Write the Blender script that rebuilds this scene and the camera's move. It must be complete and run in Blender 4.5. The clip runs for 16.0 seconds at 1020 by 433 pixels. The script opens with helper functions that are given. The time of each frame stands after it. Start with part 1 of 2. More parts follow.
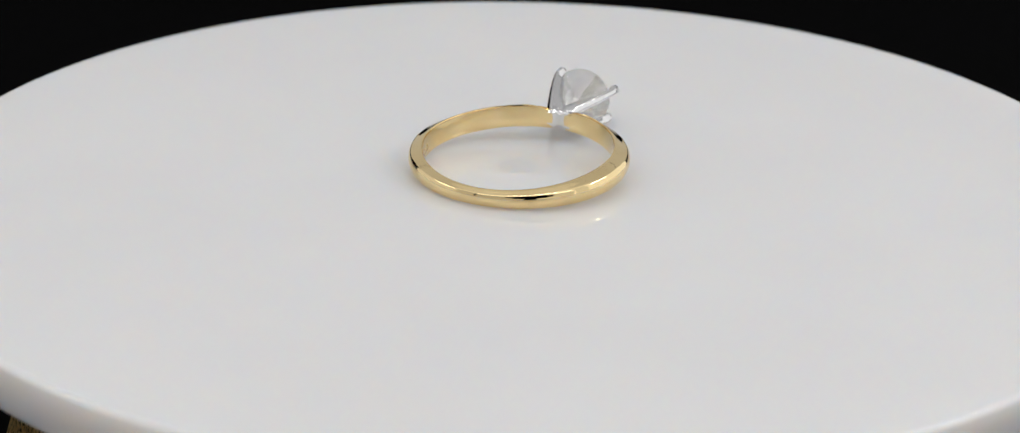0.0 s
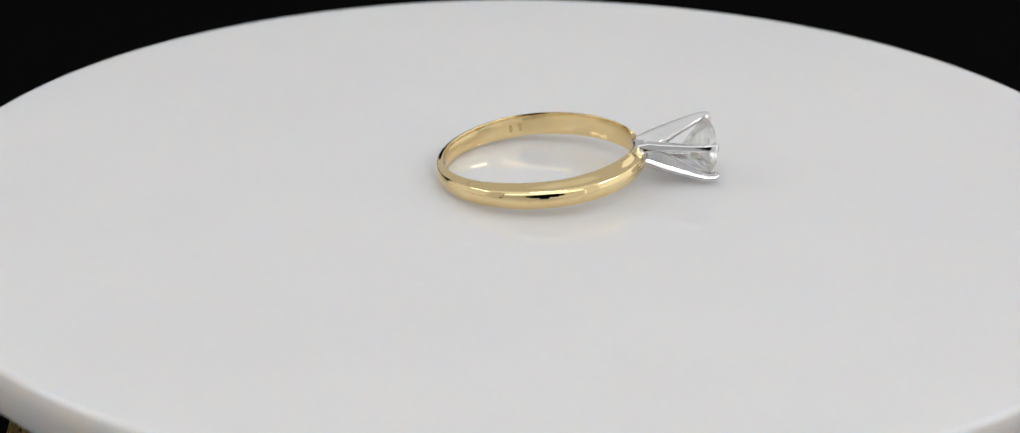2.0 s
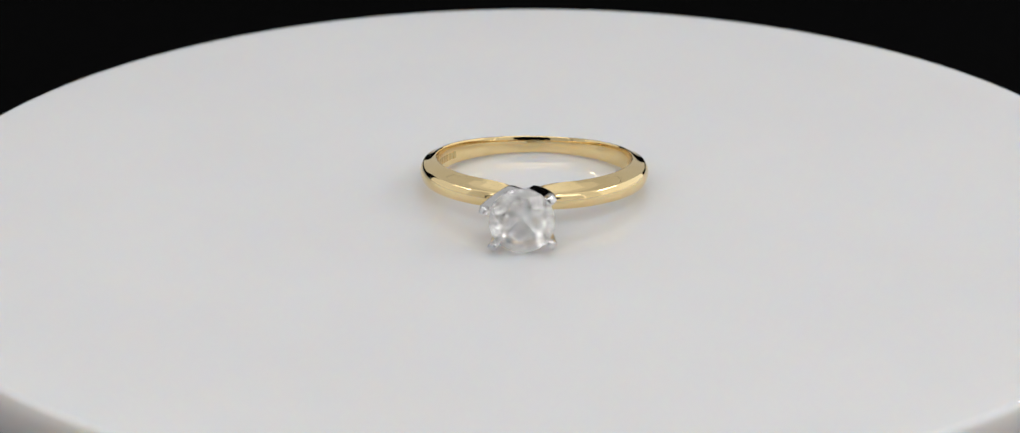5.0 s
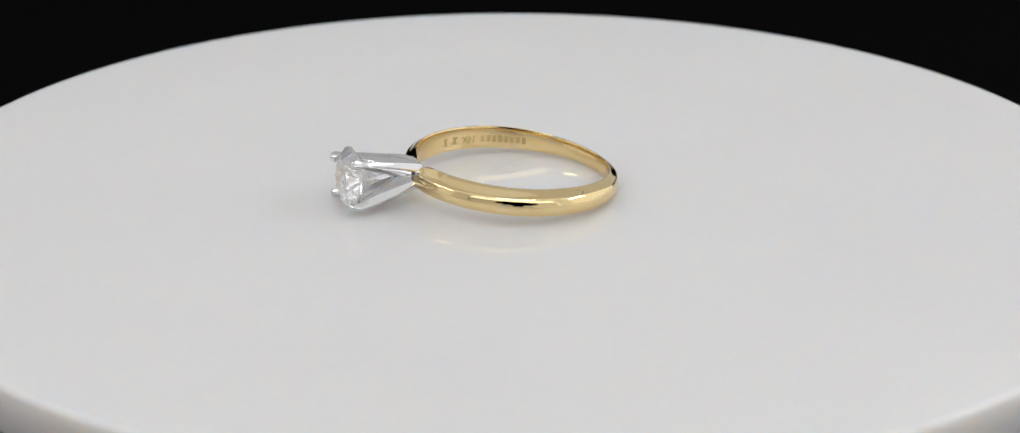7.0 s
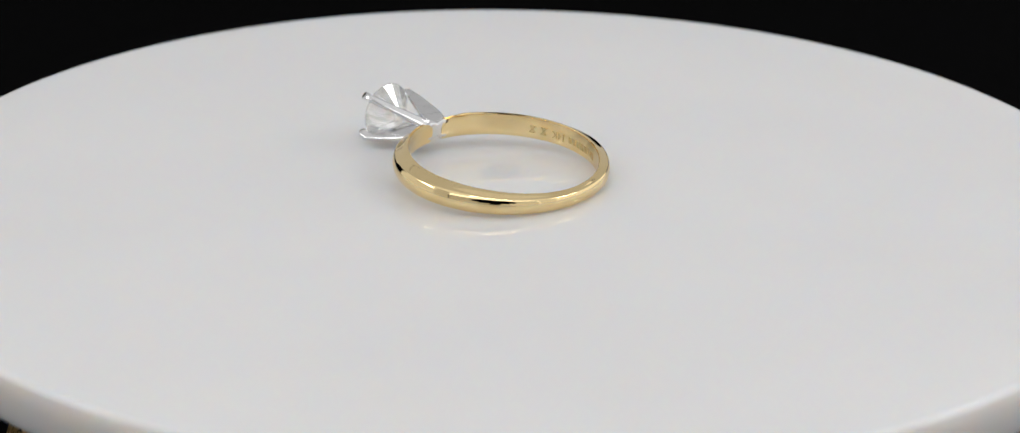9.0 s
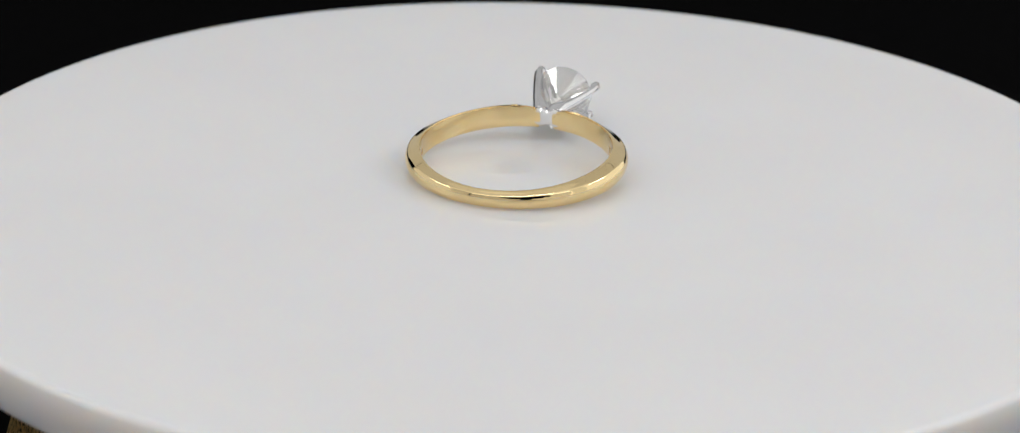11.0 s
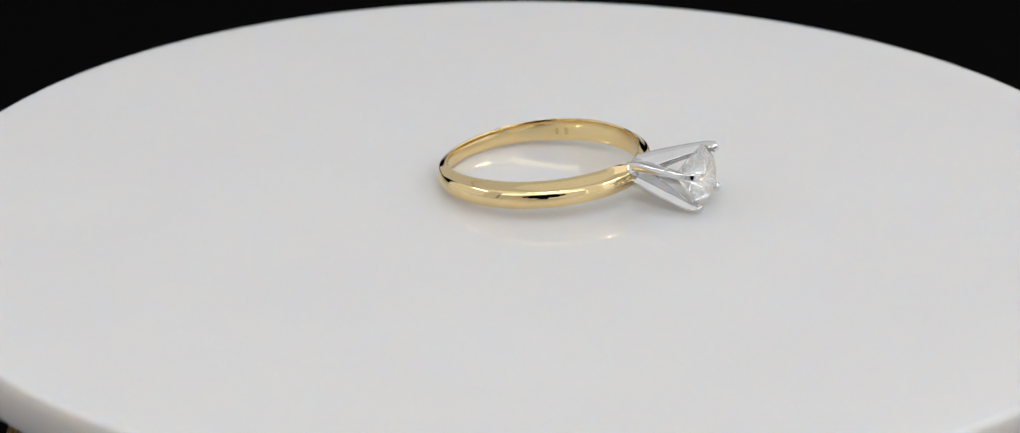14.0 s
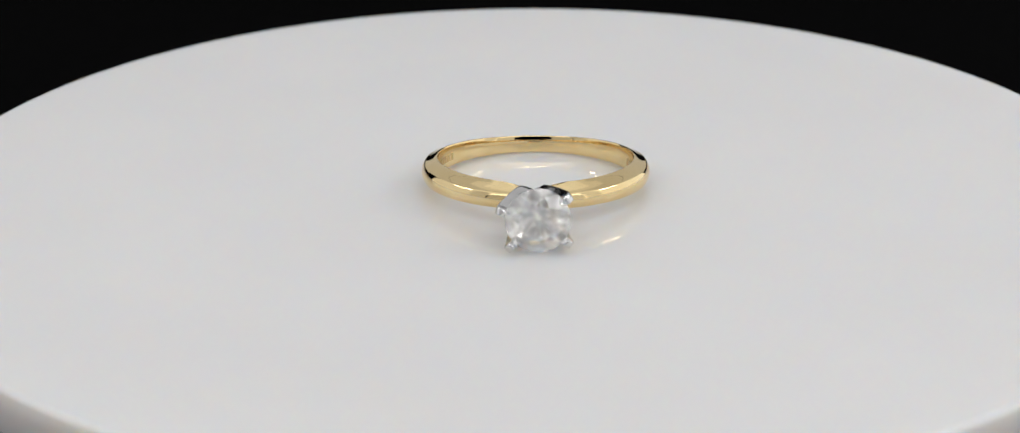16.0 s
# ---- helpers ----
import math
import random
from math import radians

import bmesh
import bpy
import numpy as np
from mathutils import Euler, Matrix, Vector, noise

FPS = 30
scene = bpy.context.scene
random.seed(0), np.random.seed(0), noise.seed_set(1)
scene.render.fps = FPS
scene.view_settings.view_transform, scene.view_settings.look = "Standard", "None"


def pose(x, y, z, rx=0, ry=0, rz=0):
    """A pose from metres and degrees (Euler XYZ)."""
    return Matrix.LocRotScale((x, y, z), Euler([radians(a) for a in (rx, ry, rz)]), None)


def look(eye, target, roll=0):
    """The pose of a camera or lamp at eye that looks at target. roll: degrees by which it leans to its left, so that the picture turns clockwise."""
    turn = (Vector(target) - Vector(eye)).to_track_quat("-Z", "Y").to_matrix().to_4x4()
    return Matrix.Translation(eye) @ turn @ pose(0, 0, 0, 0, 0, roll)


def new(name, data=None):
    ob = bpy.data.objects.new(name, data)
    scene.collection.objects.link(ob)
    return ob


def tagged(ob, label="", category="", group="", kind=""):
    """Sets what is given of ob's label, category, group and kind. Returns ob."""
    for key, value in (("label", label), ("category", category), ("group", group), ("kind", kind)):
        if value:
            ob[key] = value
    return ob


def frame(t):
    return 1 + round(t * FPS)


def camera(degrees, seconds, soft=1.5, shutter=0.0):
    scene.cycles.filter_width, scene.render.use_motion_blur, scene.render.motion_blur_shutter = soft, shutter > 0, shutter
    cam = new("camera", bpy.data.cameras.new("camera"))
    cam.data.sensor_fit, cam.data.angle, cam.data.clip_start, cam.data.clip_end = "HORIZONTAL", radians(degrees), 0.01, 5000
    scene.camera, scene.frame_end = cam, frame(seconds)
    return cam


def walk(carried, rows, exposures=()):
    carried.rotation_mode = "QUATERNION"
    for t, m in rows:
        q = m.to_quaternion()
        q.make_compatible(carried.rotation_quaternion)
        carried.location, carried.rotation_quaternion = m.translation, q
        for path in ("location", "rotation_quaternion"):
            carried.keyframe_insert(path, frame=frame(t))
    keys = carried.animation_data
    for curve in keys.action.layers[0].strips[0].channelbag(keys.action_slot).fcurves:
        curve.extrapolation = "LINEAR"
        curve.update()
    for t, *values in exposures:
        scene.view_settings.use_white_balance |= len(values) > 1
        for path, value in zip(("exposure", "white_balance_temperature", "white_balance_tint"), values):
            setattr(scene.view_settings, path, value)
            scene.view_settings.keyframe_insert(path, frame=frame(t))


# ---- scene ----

MM = 0.001


def mm(*v):
    return Vector(v) * MM


# ---- camera: stands still ----
ELEVATION, DISTANCE, AIM = radians(22.075), 191.515, (-1.126, 0.0, -3.555)
EYE = (AIM[0], AIM[1] - DISTANCE * math.cos(ELEVATION), AIM[2] + DISTANCE * math.sin(ELEVATION))
cam = camera(27.01, 16.0, soft=1.2)
cam.data.dof.use_dof, cam.data.dof.focus_distance, cam.data.dof.aperture_fstop = True, 0.187, 43.0
HOLD = look(mm(*EYE), mm(*AIM), roll=0.419)
walk(cam, [(0.0, HOLD), (16.0, HOLD)])

# ---- light: a white light tent with a dark slit for the camera in front ----
scene.view_settings.exposure = 0.075
world = bpy.data.worlds.new("world")
world.use_nodes = True
world.node_tree.nodes["Background"].inputs[0].default_value = (0.5, 0.55, 0.6, 1)
world.node_tree.nodes["Background"].inputs[1].default_value = 0.0008
scene.world = world


def panel(name, eye, target, width, height, radiance, colour=(1, 1, 1)):
    lamp = bpy.data.lights.new(name, "AREA")
    lamp.shape, lamp.size, lamp.size_y = "RECTANGLE", width, height
    lamp.energy, lamp.color = radiance * math.pi * width * height, colour
    ob = new(name, lamp)
    ob.matrix_world = look(eye, target)
    return ob


for name, low, high, radiance in (("top_front_softbox", -0.36, -0.10, 0.78), ("top_softbox", -0.10, 0.02, 0.75), ("top_softbox", 0.02, 0.14, 0.61), ("top_rear_softbox", 0.14, 0.42, 0.47)):
    panel(name, (0, 0.5 * (low + high), 0.42), (0, 0.5 * (low + high) - 0.0001, 0), 0.80, high - low, radiance)
panel("top_strip", (0.02, -0.20, 0.40), (0.02, 0, 0), 0.26, 0.03, 12.0)
panel("front_softbox", (0, -0.36, 0.326), (0, 0, 0.326), 0.80, 0.168, 1.65)
panel("back_softbox", (0, 0.42, 0.235), (0, 0, 0.235), 0.77, 0.36, 0.47)
for side, level in ((-1, 0.72), (1, 1.03)):
    reach = 0.24 if side < 0 else 0.42
    panel("side_softbox", (0.40 * side, 0.5 * reach - 0.09, 0.195), (0, 0.5 * reach - 0.09, 0.195), reach + 0.18, 0.45, 0.91 * level)
    if side < 0:
        panel("side_high_softbox", (-0.40, 0.33, 0.33), (0, 0.33, 0.33), 0.18, 0.18, 0.6)
    panel("side_strip", (0.37 * side, -0.02, 0.26), (0, -0.02, 0), 0.18, 0.035, 10.5 * level)
    panel("side_front_softbox", (0.40 * side, -0.27, 0.195), (0, -0.27, 0.195), 0.18, 0.45, 0.66 * level)
    # the tent's front flap: wings beside a pointed slit, low cloth on both sides of the dark tripod
    for inner, outer, low, high in ((0.15, 0.40, -0.03, 0.242), (0.105, 0.15, -0.03, 0.08), (0.105, 0.15, 0.185, 0.242), (0.035, 0.105, -0.03, 0.04)):
        x, z = 0.5 * (inner + outer) * side + 0.02, 0.5 * (low + high)
        panel("front_flap_softbox", (x, -0.36, z), (x, 0, z), outer - inner, high - low, 0.58 * level)


# ---- materials ----
def material(name, colour, rough, metal=0.0):
    mat = bpy.data.materials.new(name)
    mat.use_nodes = True
    tree = mat.node_tree
    b = tree.nodes["Principled BSDF"]
    b.inputs["Base Color"].default_value = (*colour, 1)
    b.inputs["Roughness"].default_value = rough
    b.inputs["Metallic"].default_value = metal
    return mat, tree, b


def noise_node(tree, scale, detail=3.0, distortion=0.0):
    co = tree.nodes.new("ShaderNodeTexCoord")
    n = tree.nodes.new("ShaderNodeTexNoise")
    n.inputs["Scale"].default_value, n.inputs["Detail"].default_value = scale, detail
    n.inputs["Distortion"].default_value = distortion
    tree.links.new(co.outputs["Object"], n.inputs["Vector"])
    return n


def spread(tree, source, low, high, socket, a=0.35, b=0.65):
    r = tree.nodes.new("ShaderNodeMapRange")
    r.inputs["From Min"].default_value, r.inputs["From Max"].default_value = a, b
    r.inputs["To Min"].default_value, r.inputs["To Max"].default_value = low, high
    tree.links.new(source, r.inputs["Value"])
    tree.links.new(r.outputs["Result"], socket)


def tint(tree, source, first, second, socket, a=0.35, b=0.65):
    r = tree.nodes.new("ShaderNodeValToRGB")
    r.color_ramp.elements[0].position, r.color_ramp.elements[1].position = a, b
    r.color_ramp.elements[0].color, r.color_ramp.elements[1].color = (*first, 1), (*second, 1)
    tree.links.new(source, r.inputs["Fac"])
    tree.links.new(r.outputs["Color"], socket)


def relief(tree, source, b, strength, distance):
    n = tree.nodes.new("ShaderNodeBump")
    n.inputs["Strength"].default_value, n.inputs["Distance"].default_value = strength, distance
    tree.links.new(source, n.inputs["Height"])
    tree.links.new(n.outputs["Normal"], b.inputs["Normal"])


def gold_material(name, first, second, rough, waves=0.10):
    mat, tree, b = material(name, first, rough, 1.0)
    wide, fine = noise_node(tree, 350.0, 2.0), noise_node(tree, 2600.0, 4.0)
    tint(tree, wide.outputs["Fac"], first, second, b.inputs["Base Color"])
    spread(tree, fine.outputs["Fac"], rough * 0.8, rough * 1.4, b.inputs["Roughness"])
    relief(tree, wide.outputs["Fac"], b, waves, 0.00010)
    return mat


def plate_material():
    mat, tree, b = material("white_acrylic", (0.70, 0.70, 0.70), 0.10)
    wide, fine = noise_node(tree, 45.0, 3.0, 0.4), noise_node(tree, 900.0, 3.0)
    tint(tree, wide.outputs["Fac"], (0.695, 0.692, 0.697), (0.71, 0.707, 0.71), b.inputs["Base Color"])
    spread(tree, fine.outputs["Fac"], 0.02, 0.045, b.inputs["Roughness"])
    b.inputs["IOR"].default_value = 1.49
    b.inputs["Subsurface Weight"].default_value = 1.0
    b.inputs["Subsurface Radius"].default_value = (1, 0.8, 0.62)
    b.inputs["Subsurface Scale"].default_value = 0.006
    return mat


def velvet_material():
    mat, tree, b = material("black_velvet", (0.002, 0.002, 0.002), 0.95)
    fine = noise_node(tree, 700.0, 4.0)
    tint(tree, fine.outputs["Fac"], (0.0007, 0.0007, 0.0008), (0.0016, 0.0016, 0.0018), b.inputs["Base Color"])
    b.inputs["Specular IOR Level"].default_value = 0.02
    relief(tree, fine.outputs["Fac"], b, 0.3, 0.0004)
    return mat


def diamond_material():
    mat, tree, b = material("diamond", (1.0, 0.995, 0.97), 0.0)
    b.inputs["IOR"].default_value = 2.42
    b.inputs["Transmission Weight"].default_value = 1.0
    clear, mix = tree.nodes.new("ShaderNodeBsdfTransparent"), tree.nodes.new("ShaderNodeMixShader")
    mix.inputs["Fac"].default_value = 0.24
    tree.links.new(b.outputs["BSDF"], mix.inputs[1])
    tree.links.new(clear.outputs["BSDF"], mix.inputs[2])
    tree.links.new(mix.outputs["Shader"], tree.nodes["Material Output"].inputs["Surface"])
    return mat


GOLD = gold_material("yellow_gold", (0.86, 0.665, 0.35), (0.90, 0.71, 0.39), 0.06, 0.16)
STAMP = gold_material("stamped_gold", (0.66, 0.51, 0.25), (0.72, 0.57, 0.30), 0.35)
WHITE_GOLD = gold_material("white_gold", (0.70, 0.695, 0.70), (0.77, 0.765, 0.765), 0.07)
BRASS = gold_material("polished_brass", (0.78, 0.50, 0.16), (0.85, 0.56, 0.20), 0.27, 0.01)
ACRYLIC = plate_material()
VELVET = velvet_material()
DIAMOND = diamond_material()


# ---- mesh helpers ----
def part(name, bm, mat, parent=None, label="", smooth=True, angle=35):
    mesh = bpy.data.meshes.new(name)
    bmesh.ops.recalc_face_normals(bm, faces=bm.faces)
    for f in bm.faces:
        f.smooth = smooth
    if smooth:
        for e in bm.edges:
            if len(e.link_faces) == 2 and e.calc_face_angle(0) > radians(angle):
                e.smooth = False
    bm.to_mesh(mesh)
    bm.free()
    mesh.materials.append(mat)
    ob = new(name, mesh)
    ob.parent = parent
    if label:
        tagged(ob, label)
    return ob


def lathe(profile, steps):
    """A body turned about z from (radius, height) pairs in mm; radius 0 makes a pole."""
    bm = bmesh.new()
    rows = []
    for r, z in profile:
        if r == 0:
            rows.append([bm.verts.new(mm(0, 0, z))])
        else:
            rows.append([bm.verts.new(mm(r * math.cos(a), r * math.sin(a), z)) for a in (2 * math.pi * k / steps for k in range(steps))])
    for one, two in zip(rows, rows[1:]):
        for k in range(steps):
            n = (k + 1) % steps
            loop = [one[k % len(one)], one[n % len(one)], two[n % len(two)], two[k % len(two)]]
            seen = []
            for v in loop:
                if v not in seen:
                    seen.append(v)
            bm.faces.new(seen)
    return bm


def sweep(sections, closed_ends=True):
    """Skin over rings of points (mm), all of the same count."""
    bm = bmesh.new()
    rows = [[bm.verts.new(mm(*p)) for p in s] for s in sections]
    n = len(rows[0])
    for one, two in zip(rows, rows[1:]):
        for k in range(n):
            bm.faces.new((one[k], one[(k + 1) % n], two[(k + 1) % n], two[k]))
    if closed_ends:
        bm.faces.new(rows[0])
        bm.faces.new(rows[-1][::-1])
    return bm


def box(x0, x1, y0, y1, z0, z1, bevel=0.0):
    """A box in metres."""
    bm = bmesh.new()
    bmesh.ops.create_cube(bm, size=1, matrix=Matrix.Translation(((x0 + x1) / 2, (y0 + y1) / 2, (z0 + z1) / 2)) @ Matrix.Diagonal((x1 - x0, y1 - y0, z1 - z0, 1)))
    if bevel:
        bmesh.ops.bevel(bm, geom=bm.edges[:], offset=bevel, segments=2, affect="EDGES")
    return bm


# ---- the dark studio round the turntable ----
TABLE_Z = -0.034


def studio():
    table = part("table_surface", box(-0.8, 0.8, -0.8, 0.8, TABLE_Z - 0.02, TABLE_Z), VELVET, smooth=False)
    tagged(table, "black velvet cloth laid flat under the turntable", "table", kind="structure")
    for name, b in (("wall_north", (-0.8, 0.8, 0.8, 0.82)), ("wall_south", (-0.8, 0.8, -0.82, -0.8)),
                    ("wall_west", (-0.82, -0.8, -0.8, 0.8)), ("wall_east", (0.8, 0.82, -0.8, 0.8))):
        tagged(part(name, box(*b, TABLE_Z, 0.8), VELVET, smooth=False), "plain black cloth backdrop of the studio", "backdrop", kind="structure")
    tagged(part("ceiling", box(-0.8, 0.8, -0.8, 0.8, 0.8, 0.82), VELVET, smooth=False), "plain black studio ceiling", "ceiling", kind="structure")


# ---- turntable ----
PLATE_R, PLATE_H, FILLET = 55.05, 4.25, 0.55


def turntable():
    stand = new("turntable")
    stand.location = (0, 0, TABLE_Z)
    tagged(stand, "round white acrylic display turntable on a polished brass base", "turntable")
    drop = TABLE_Z / MM
    base_top = -PLATE_H - 2.2 - drop
    base = part("base", lathe([(0, 0), (50.5, 0), (51.2, 0.5), (51.2, 1.4), (49.6, 4.5), (48.0, 8.5), (46.6, 13.0), (45.2, 18.0), (44.0, base_top - 2.2), (43.2, base_top - 0.7), (42.2, base_top), (0, base_top)], 160),
                BRASS, stand, "polished brass-coloured drum base")
    part("spindle", lathe([(0, base_top), (9, base_top), (9, base_top + 1.2), (0, base_top + 1.2)], 48), BRASS, stand)
    arc = [(PLATE_R - FILLET + FILLET * math.sin(a), -FILLET + FILLET * math.cos(a)) for a in (radians(9 * k) for k in range(11))]
    low = [(PLATE_R - 0.5 + 0.5 * math.cos(a), -PLATE_H + 0.5 - 0.5 * math.sin(a)) for a in (radians(18 * k) for k in range(6))]
    plate = part("plate", lathe([(0, 0), (20, 0), (40, 0)] + arc + low + [(0, -PLATE_H)], 256), ACRYLIC, stand, "glossy white acrylic disc with a rounded rim")
    return stand, plate


# ---- ring ----
R_IN = 8.5
GAP_NEAR, GAP_FAR = 3.0, 4.6
HEAD = -3.0


def band_outer(a):
    c = math.cos(a)
    return 9.64 - 0.32 * math.cos(2 * a) + 0.28 * max(0.0, c) ** 3 + 0.14 * math.sin(a) ** 2


def band_inner(a):
    c = max(0.0, math.cos(a))
    return R_IN - 0.9 * c * c * (1 - c) + 0.09 * math.sin(a) ** 2


def band_half(a):
    return 0.75 + 0.24 * (0.5 + 0.5 * math.cos(a)) ** 0.6


def half_profile(t, h, drop, big, middle):
    """From the inside rim over the sloping side and a soft ridge to the crest of the domed outside at height middle."""
    low = h - drop - 0.12 - middle
    turn, steep = math.asin(low / big), radians(76)
    dome = [(t - big + big * math.cos(b), middle + big * math.sin(b)) for b in (turn * f for f in (1.0, 0.86, 0.72, 0.58, 0.44, 0.3, 0.16, 0.05))]
    x, z = dome[0]
    rr = 0.12 / (math.sin(steep) - math.sin(turn))
    ridge = [(x + rr * (math.cos(b) - math.cos(turn)), z + rr * (math.sin(b) - math.sin(turn))) for b in (steep + (turn - steep) * f for f in (0, 0.2, 0.4, 0.6, 0.8))]
    rim = [(0.0, 0.08), (0.008, 0.35 * h), (0.03, 0.62 * h), (0.06, h - 0.20), (0.075, h - 0.09), (0.11, h - 0.02), (0.17, h - 0.01)]
    flat = [(0.17 + (ridge[0][0] - 0.17) * f, h - 0.01 - (drop - 0.01) * f ** 1.1) for f in (0.35, 0.7)]
    return rim + flat + ridge + dome


def band_section(a):
    """Flat inside, flat sloping sides and a domed outside, cut away at the shoulders."""
    side = a - radians(HEAD)
    near = abs(math.degrees(math.atan2(math.sin(side), math.cos(side))))
    cut = radians(10.0) * min(1.0, max(0.0, (24.0 - near) / 20.8)) * math.copysign(1, math.sin(side))
    inner, h, c = band_inner(a), band_half(a), math.cos(a)
    t = band_outer(a) - inner
    top = 1.20 + (0.02 * c if c > 0 else -0.45 * c * c)
    drop = 0.42 + 0.19 * c + 0.18 * max(0.0, c)
    middle = 0.4 * ((top - drop) - (h - 0.01))
    upper = half_profile(t, top, drop, 1.15, middle)
    lower = half_profile(t, h + 0.05, 0.06, 1.35, -middle)
    out = []
    for d, z in upper + [(d, -z) for d, z in reversed(lower)]:
        b = a + cut * ((0.7 + 0.3 * d / t) * (z / h) ** 4 if z > 0 else (0.1 + 0.4 * d / t) * (z / h) ** 2)
        out.append(((inner + d) * math.cos(b), (inner + d) * math.sin(b), z))
    return out


def ring_band(ring):
    sections, steps = [], 240
    for k in range(steps + 1):
        f = k / steps
        a = radians(HEAD + GAP_FAR + (360 - GAP_FAR - GAP_NEAR) * f)
        sections.append(band_section(a))
    return part("band", sweep(sections), GOLD, ring, "polished yellow gold band with a flat inside", angle=50)


def stamp_at(band, bm, deg):
    """Sets strokes drawn in the y-z plane onto the inside of the band."""
    bm.transform(Matrix.Rotation(radians(deg), 4, "Z") @ Matrix.Translation(mm(band_inner(radians(deg)) - 0.005, 0, 0)))
    part("stamp", bm, STAMP, band, smooth=False)


def stroke(bm, w, h, turn=0):
    bmesh.ops.create_cube(bm, size=1, matrix=Matrix.Rotation(radians(turn), 4, "X") @ Matrix.Diagonal((0.03 * MM, w * MM, h * MM, 1)))


def stamps(band):
    """Stamped marks inside the band: plain bars, two crosses and the fineness."""
    rng = random.Random(4)
    marks = [(-94 - 3.65 * k, rng.uniform(0.33, 0.41), rng.uniform(0.60, 0.68)) for k in range(8)]
    marks += [(99, 0.30, 0.66), (105, 0.30, 0.62)]
    for deg, w, h in marks:
        bm = bmesh.new()
        stroke(bm, w, h)
        stamp_at(band, bm, deg)
    for deg in (-66.5, -74):
        bm = bmesh.new()
        for turn in (38, -38):
            stroke(bm, 0.15, 0.78, turn)
        for z in (-0.32, 0.32):
            bmesh.ops.create_cube(bm, size=1, matrix=Matrix.Translation(mm(0, 0, z)) @ Matrix.Diagonal((*mm(0.03, 0.62, 0.10), 1)))
        stamp_at(band, bm, deg)
    for deg, letter in ((-81.8, "K"), (-85.4, "4"), (-88.2, "1")):
        curve = bpy.data.curves.new("stamp_letter", "FONT")
        curve.body, curve.size, curve.extrude, curve.offset = letter, 0.95 * MM, 0.015 * MM, 0.02 * MM
        curve.align_x, curve.align_y = "CENTER", "CENTER"
        text = bpy.data.objects.new("stamp_letter", curve)
        mesh = bpy.data.meshes.new_from_object(text)
        bm = bmesh.new()
        bm.from_mesh(mesh)
        bpy.data.objects.remove(text)
        bpy.data.meshes.remove(mesh)
        # letters face the axis and stand on their heads
        bm.transform(Matrix(((0, 0, -1, 0), (1, 0, 0, 0), (0, -1, 0, 0), (0, 0, 0, 1))))
        stamp_at(band, bm, deg)


STONE_R, STONE_X, STONE_Y, STONE_Z = 2.76, 15.0, -0.20, -0.20


def ring_head(ring):
    """White gold base between the cut ends of the band; it carries the prongs."""
    sections = []
    for deg in (-13.0, -11.0, -9.0, -7.2, -5.6, -4.0, -2.4, -1.2, 0.0, 1.2, 2.4, 4.0, 5.6, 7.2, 9.0, 11.0, 13.0):
        a = radians(HEAD + deg)
        f = abs(deg) / 13.0
        peak = 1 - abs(abs(deg) - 5.0) / 5.0 if abs(deg) < 10 else 0.0
        r0, r1, h = R_IN + 0.015, band_outer(a) - 0.10 + 0.30 * peak, 0.66 + 0.34 * max(0.0, peak) - 0.12 * f
        sec = [(r0, h - 0.15), (r0 + 0.15, h), (r1 - 0.25, h - 0.05), (r1, h - 0.30), (r1, -h + 0.30), (r1 - 0.25, -h + 0.05), (r0 + 0.15, -h), (r0, -h + 0.15)]
        sections.append([(r * math.cos(a), r * math.sin(a), z) for r, z in sec])
    head = part("head", sweep(sections), WHITE_GOLD, ring, "bright white gold four-prong setting", angle=40)
    for y, z in ((2.15, 1.72), (-3.45, 0.76), (2.2, -2.0), (-2.6, -2.42)):
        prong(head, y, z)
    collar(head)
    return head


def collar(head):
    """The hollowed root in which the four prongs meet."""
    sections = []
    for x, wide, high in ((9.0, 1.15, 0.80), (9.9, 1.18, 0.86), (10.5, 0.98, 0.78), (11.0, 0.62, 0.52), (11.35, 0.28, 0.24), (11.5, 0.08, 0.07)):
        ring = []
        for i in range(24):
            a = 2 * math.pi * (i + 0.5) / 24
            ca, sa = math.cos(a), math.sin(a)
            waist = 1 - 0.16 * math.cos(2 * a) ** 2
            ring.append((x, -0.36 + wide * waist * math.copysign(abs(ca) ** 0.5, ca), -0.03 + high * waist * math.copysign(abs(sa) ** 0.5, sa)))
        sections.append(ring)
    return part("collar", sweep(sections), WHITE_GOLD, head, angle=50)


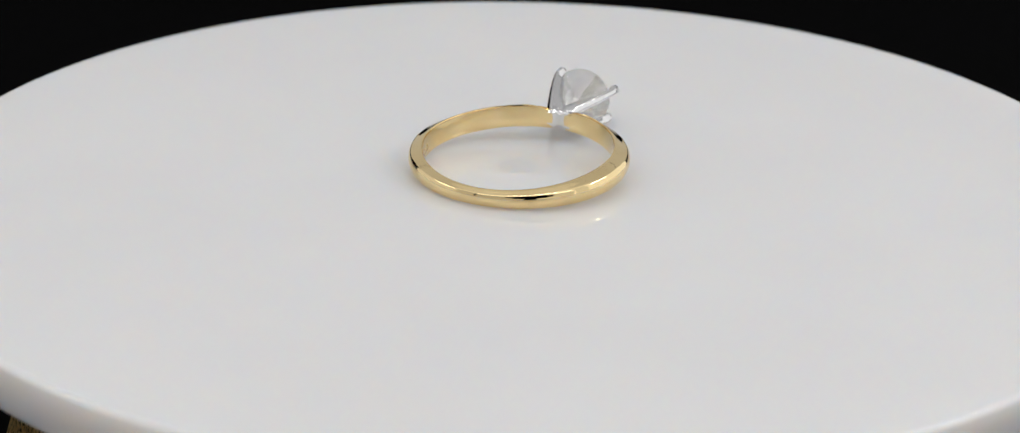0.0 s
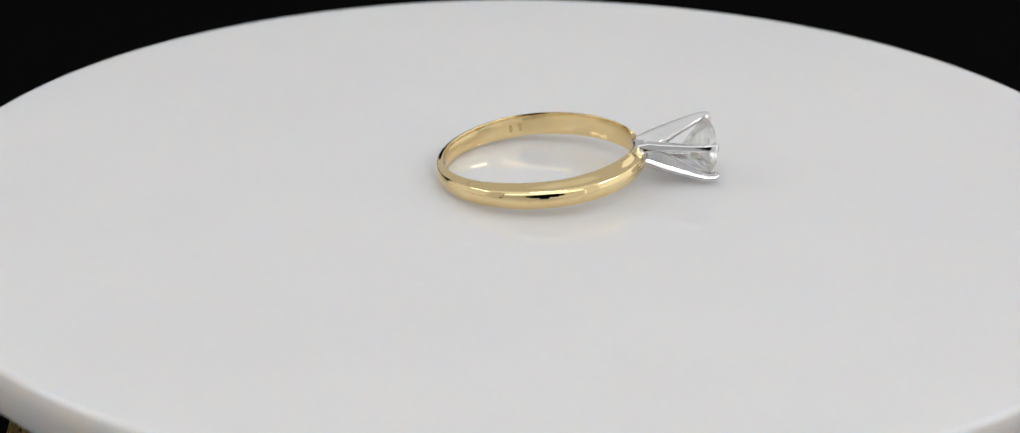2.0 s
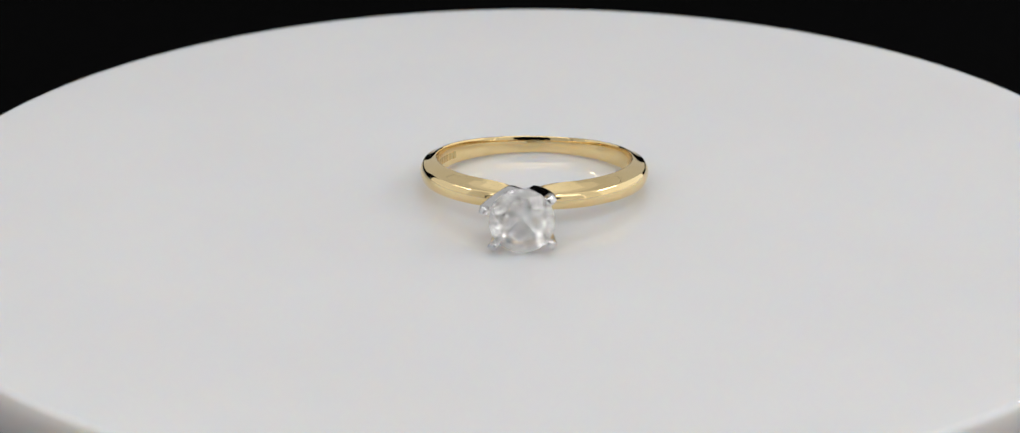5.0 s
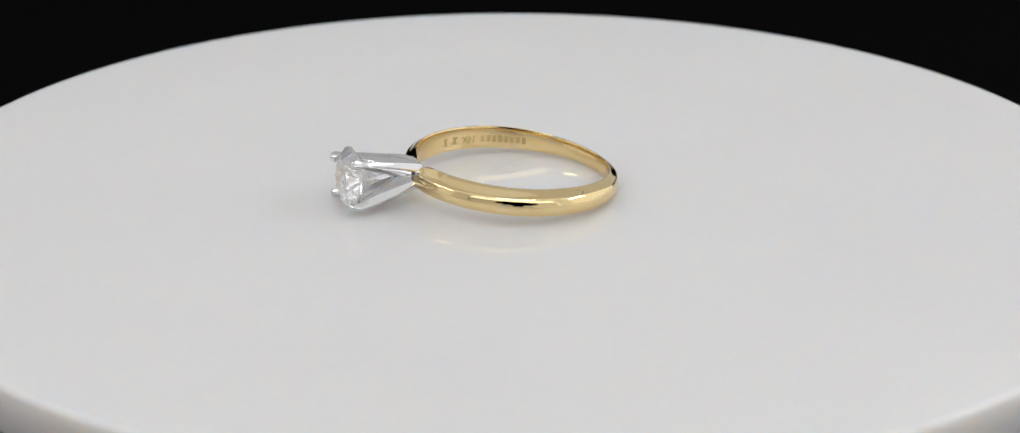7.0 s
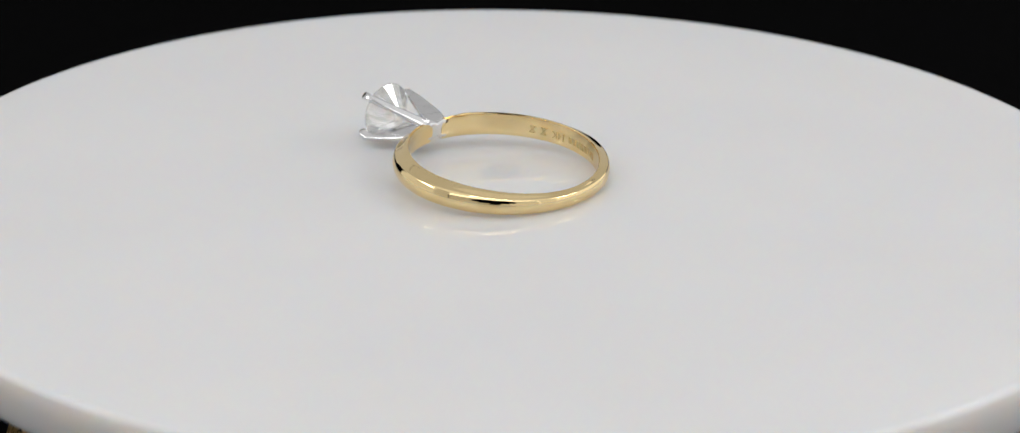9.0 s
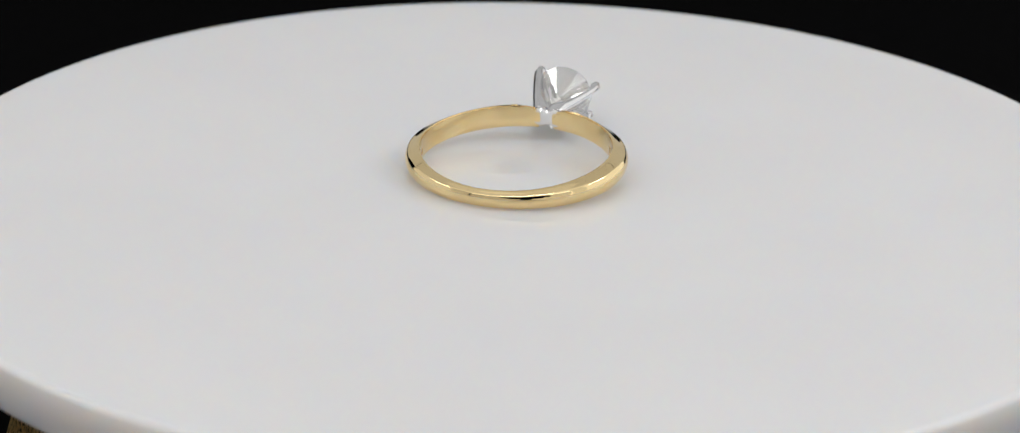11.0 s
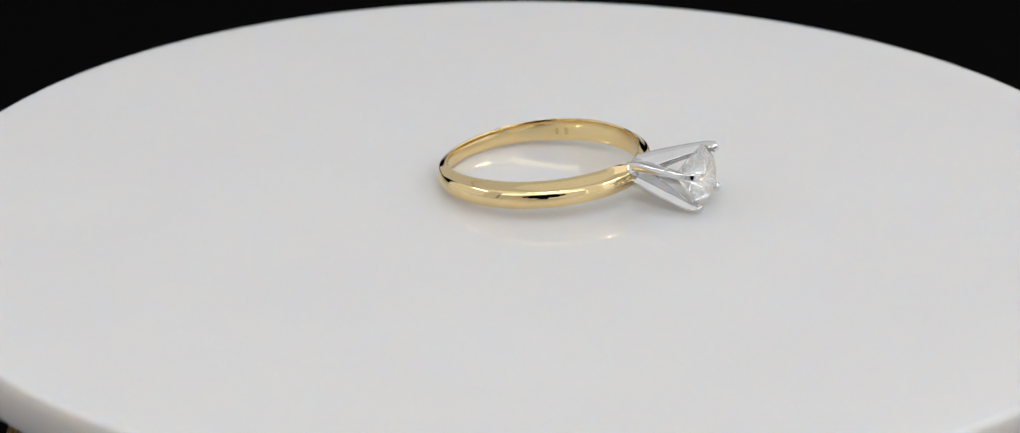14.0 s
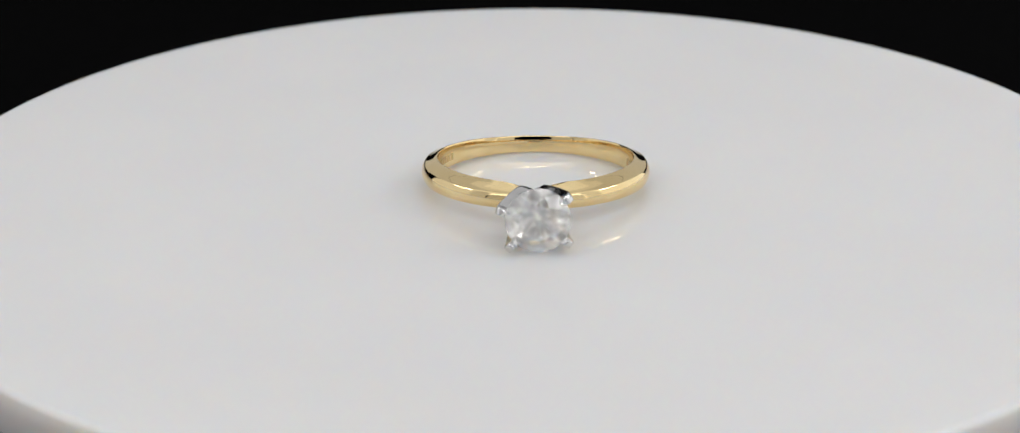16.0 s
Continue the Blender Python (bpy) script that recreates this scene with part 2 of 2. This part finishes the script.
def prong(head, y, z):
    middle = Vector((0, STONE_Y, STONE_Z))
    out = (Vector((0, y, z)) - middle).normalized()
    reach = 0.5 * (Vector((0, y, z)) - middle).length + 0.5 * (STONE_R + 0.3)
    axis = Vector((1, 0, 0))
    side = axis.cross(out)
    sy, sz = math.copysign(1, y), math.copysign(1, z)
    foot = Vector((8.9, 0.80 * sy - 0.40, 0.45 * sz))
    knee = Vector((9.9, 1.0 * sy - 0.38, 0.66 * sz))
    top = Vector((STONE_X - 0.25, 0, 0)) + middle + out * (0.3 * STONE_R + 0.09 + 0.7 * reach)
    bend = Vector((STONE_X + 0.36, 0, 0)) + middle + out * (reach + 0.02)
    tip = Vector((STONE_X + 0.72, 0, 0)) + middle + out * (reach - 0.38)
    rows = [(foot - out * 0.15, 0.50, 0.70), (knee - out * 0.28, 0.45, 0.92), (knee.lerp(top, 0.22) - out * 0.20, 0.40, 0.86), (knee.lerp(top, 0.5) - out * 0.09, 0.34, 0.72),
            (knee.lerp(top, 0.8) - out * 0.03, 0.30, 0.56), (top, 0.29, 0.41), (bend, 0.38, 0.38), (bend.lerp(tip, 0.45), 0.37, 0.35), (bend.lerp(tip, 0.8), 0.28, 0.26), (tip, 0.10, 0.09)]
    sections = []
    for k, (c, w, t) in enumerate(rows):
        ahead = (rows[min(k + 1, len(rows) - 1)][0] - rows[max(k - 1, 0)][0]).normalized()
        u = (side - ahead * side.dot(ahead)).normalized()
        v = ahead.cross(u)
        ring = []
        for i in range(24):
            a = 2 * math.pi * (i + 0.5) / 24
            ca, sa = math.cos(a), math.sin(a)
            ring.append(c + u * (w * math.copysign(abs(ca) ** 0.35, ca)) + v * (t * math.copysign(abs(sa) ** 0.35, sa)))
        sections.append(ring)
    return part("prong", sweep(sections), WHITE_GOLD, head, angle=50)


def diamond(ring):
    """Round brilliant: table, crown, thin girdle and pavilion, along +x."""
    bm = bmesh.new()
    R, table, crown, girdle, pavilion = STONE_R, 0.57 * STONE_R, 0.27 * STONE_R, 0.05 * STONE_R, 0.86 * STONE_R

    def v(r, deg, h):
        a = radians(deg)
        return bm.verts.new(mm(h, r * math.cos(a), r * math.sin(a)))

    c8 = math.cos(radians(22.5))
    T = [v(table, 45 * k, girdle / 2 + crown) for k in range(8)]
    S = [v(0.80 * R, 45 * k + 22.5, girdle / 2 + crown * (1 - (0.80 * c8 - 0.57) / 0.43)) for k in range(8)]
    G = [v(R, 22.5 * k, girdle / 2) for k in range(16)]
    L = [v(R, 22.5 * k, -girdle / 2) for k in range(16)]
    P = [v(0.24 * R, 45 * k + 22.5, -girdle / 2 - pavilion * (1 - 0.24 * c8)) for k in range(8)]
    C = bm.verts.new(mm(-girdle / 2 - pavilion, 0, 0))
    bm.faces.new(T)
    for k in range(8):
        n = (k + 1) % 8
        bm.faces.new((T[k], T[n], S[k]))
        bm.faces.new((T[k], S[k - 1], G[2 * k], S[k]))
        bm.faces.new((S[k], G[2 * k], G[2 * k + 1]))
        bm.faces.new((S[k], G[2 * k + 1], G[(2 * k + 2) % 16]))
        bm.faces.new((C, P[k - 1], L[2 * k], P[k]))
        bm.faces.new((P[k], L[2 * k], L[2 * k + 1]))
        bm.faces.new((P[k], L[2 * k + 1], L[(2 * k + 2) % 16]))
    for k in range(16):
        n = (k + 1) % 16
        bm.faces.new((G[k], G[n], L[n], L[k]))
    stone = part("diamond", bm, DIAMOND, ring, "clear round brilliant-cut diamond", smooth=False)
    stone.matrix_basis = Matrix.Translation(mm(STONE_X, STONE_Y, STONE_Z)) @ Matrix.Rotation(radians(9), 4, "X")
    return stone


def engagement_ring():
    ring = new("engagement_ring")
    tagged(ring, "yellow gold solitaire ring with a diamond lying on a white plate", "ring")
    band = ring_band(ring)
    stamps(band)
    ring_head(ring)
    diamond(ring)
    return ring


# ---- motion: the plate turns with a slight wobble and carries the ring ----
def turned(t):
    return Matrix.Rotation(radians(-32.206 * t - 0.019 * (t * t - 16 * t)), 4, "Z")


WOBBLE = Matrix.Translation(mm(0.085, 1.12, 0)) @ pose(0, 0, 0, 0.223) @ pose(0, 0, 0, 0, 0.665)
RING_ON_PLATE = (Matrix.Translation(mm(-0.402 - 0.085, 1.831 - 1.12, 1.63)) @ pose(0, 0, 0, 0, 0, 66.42)
                 @ pose(0, 0, 0, 0, -5.135) @ pose(0, 0, 0, -0.293))


def motions():
    times = [0.5 * k for k in range(33)]
    lift = Matrix.Translation((0, 0, -TABLE_Z))
    walk(plate, [(t, lift @ turned(t) @ WOBBLE) for t in times])
    walk(ring, [(t, turned(t) @ WOBBLE @ RING_ON_PLATE) for t in times])


studio()
stand, plate = turntable()
ring = engagement_ring()
motions()
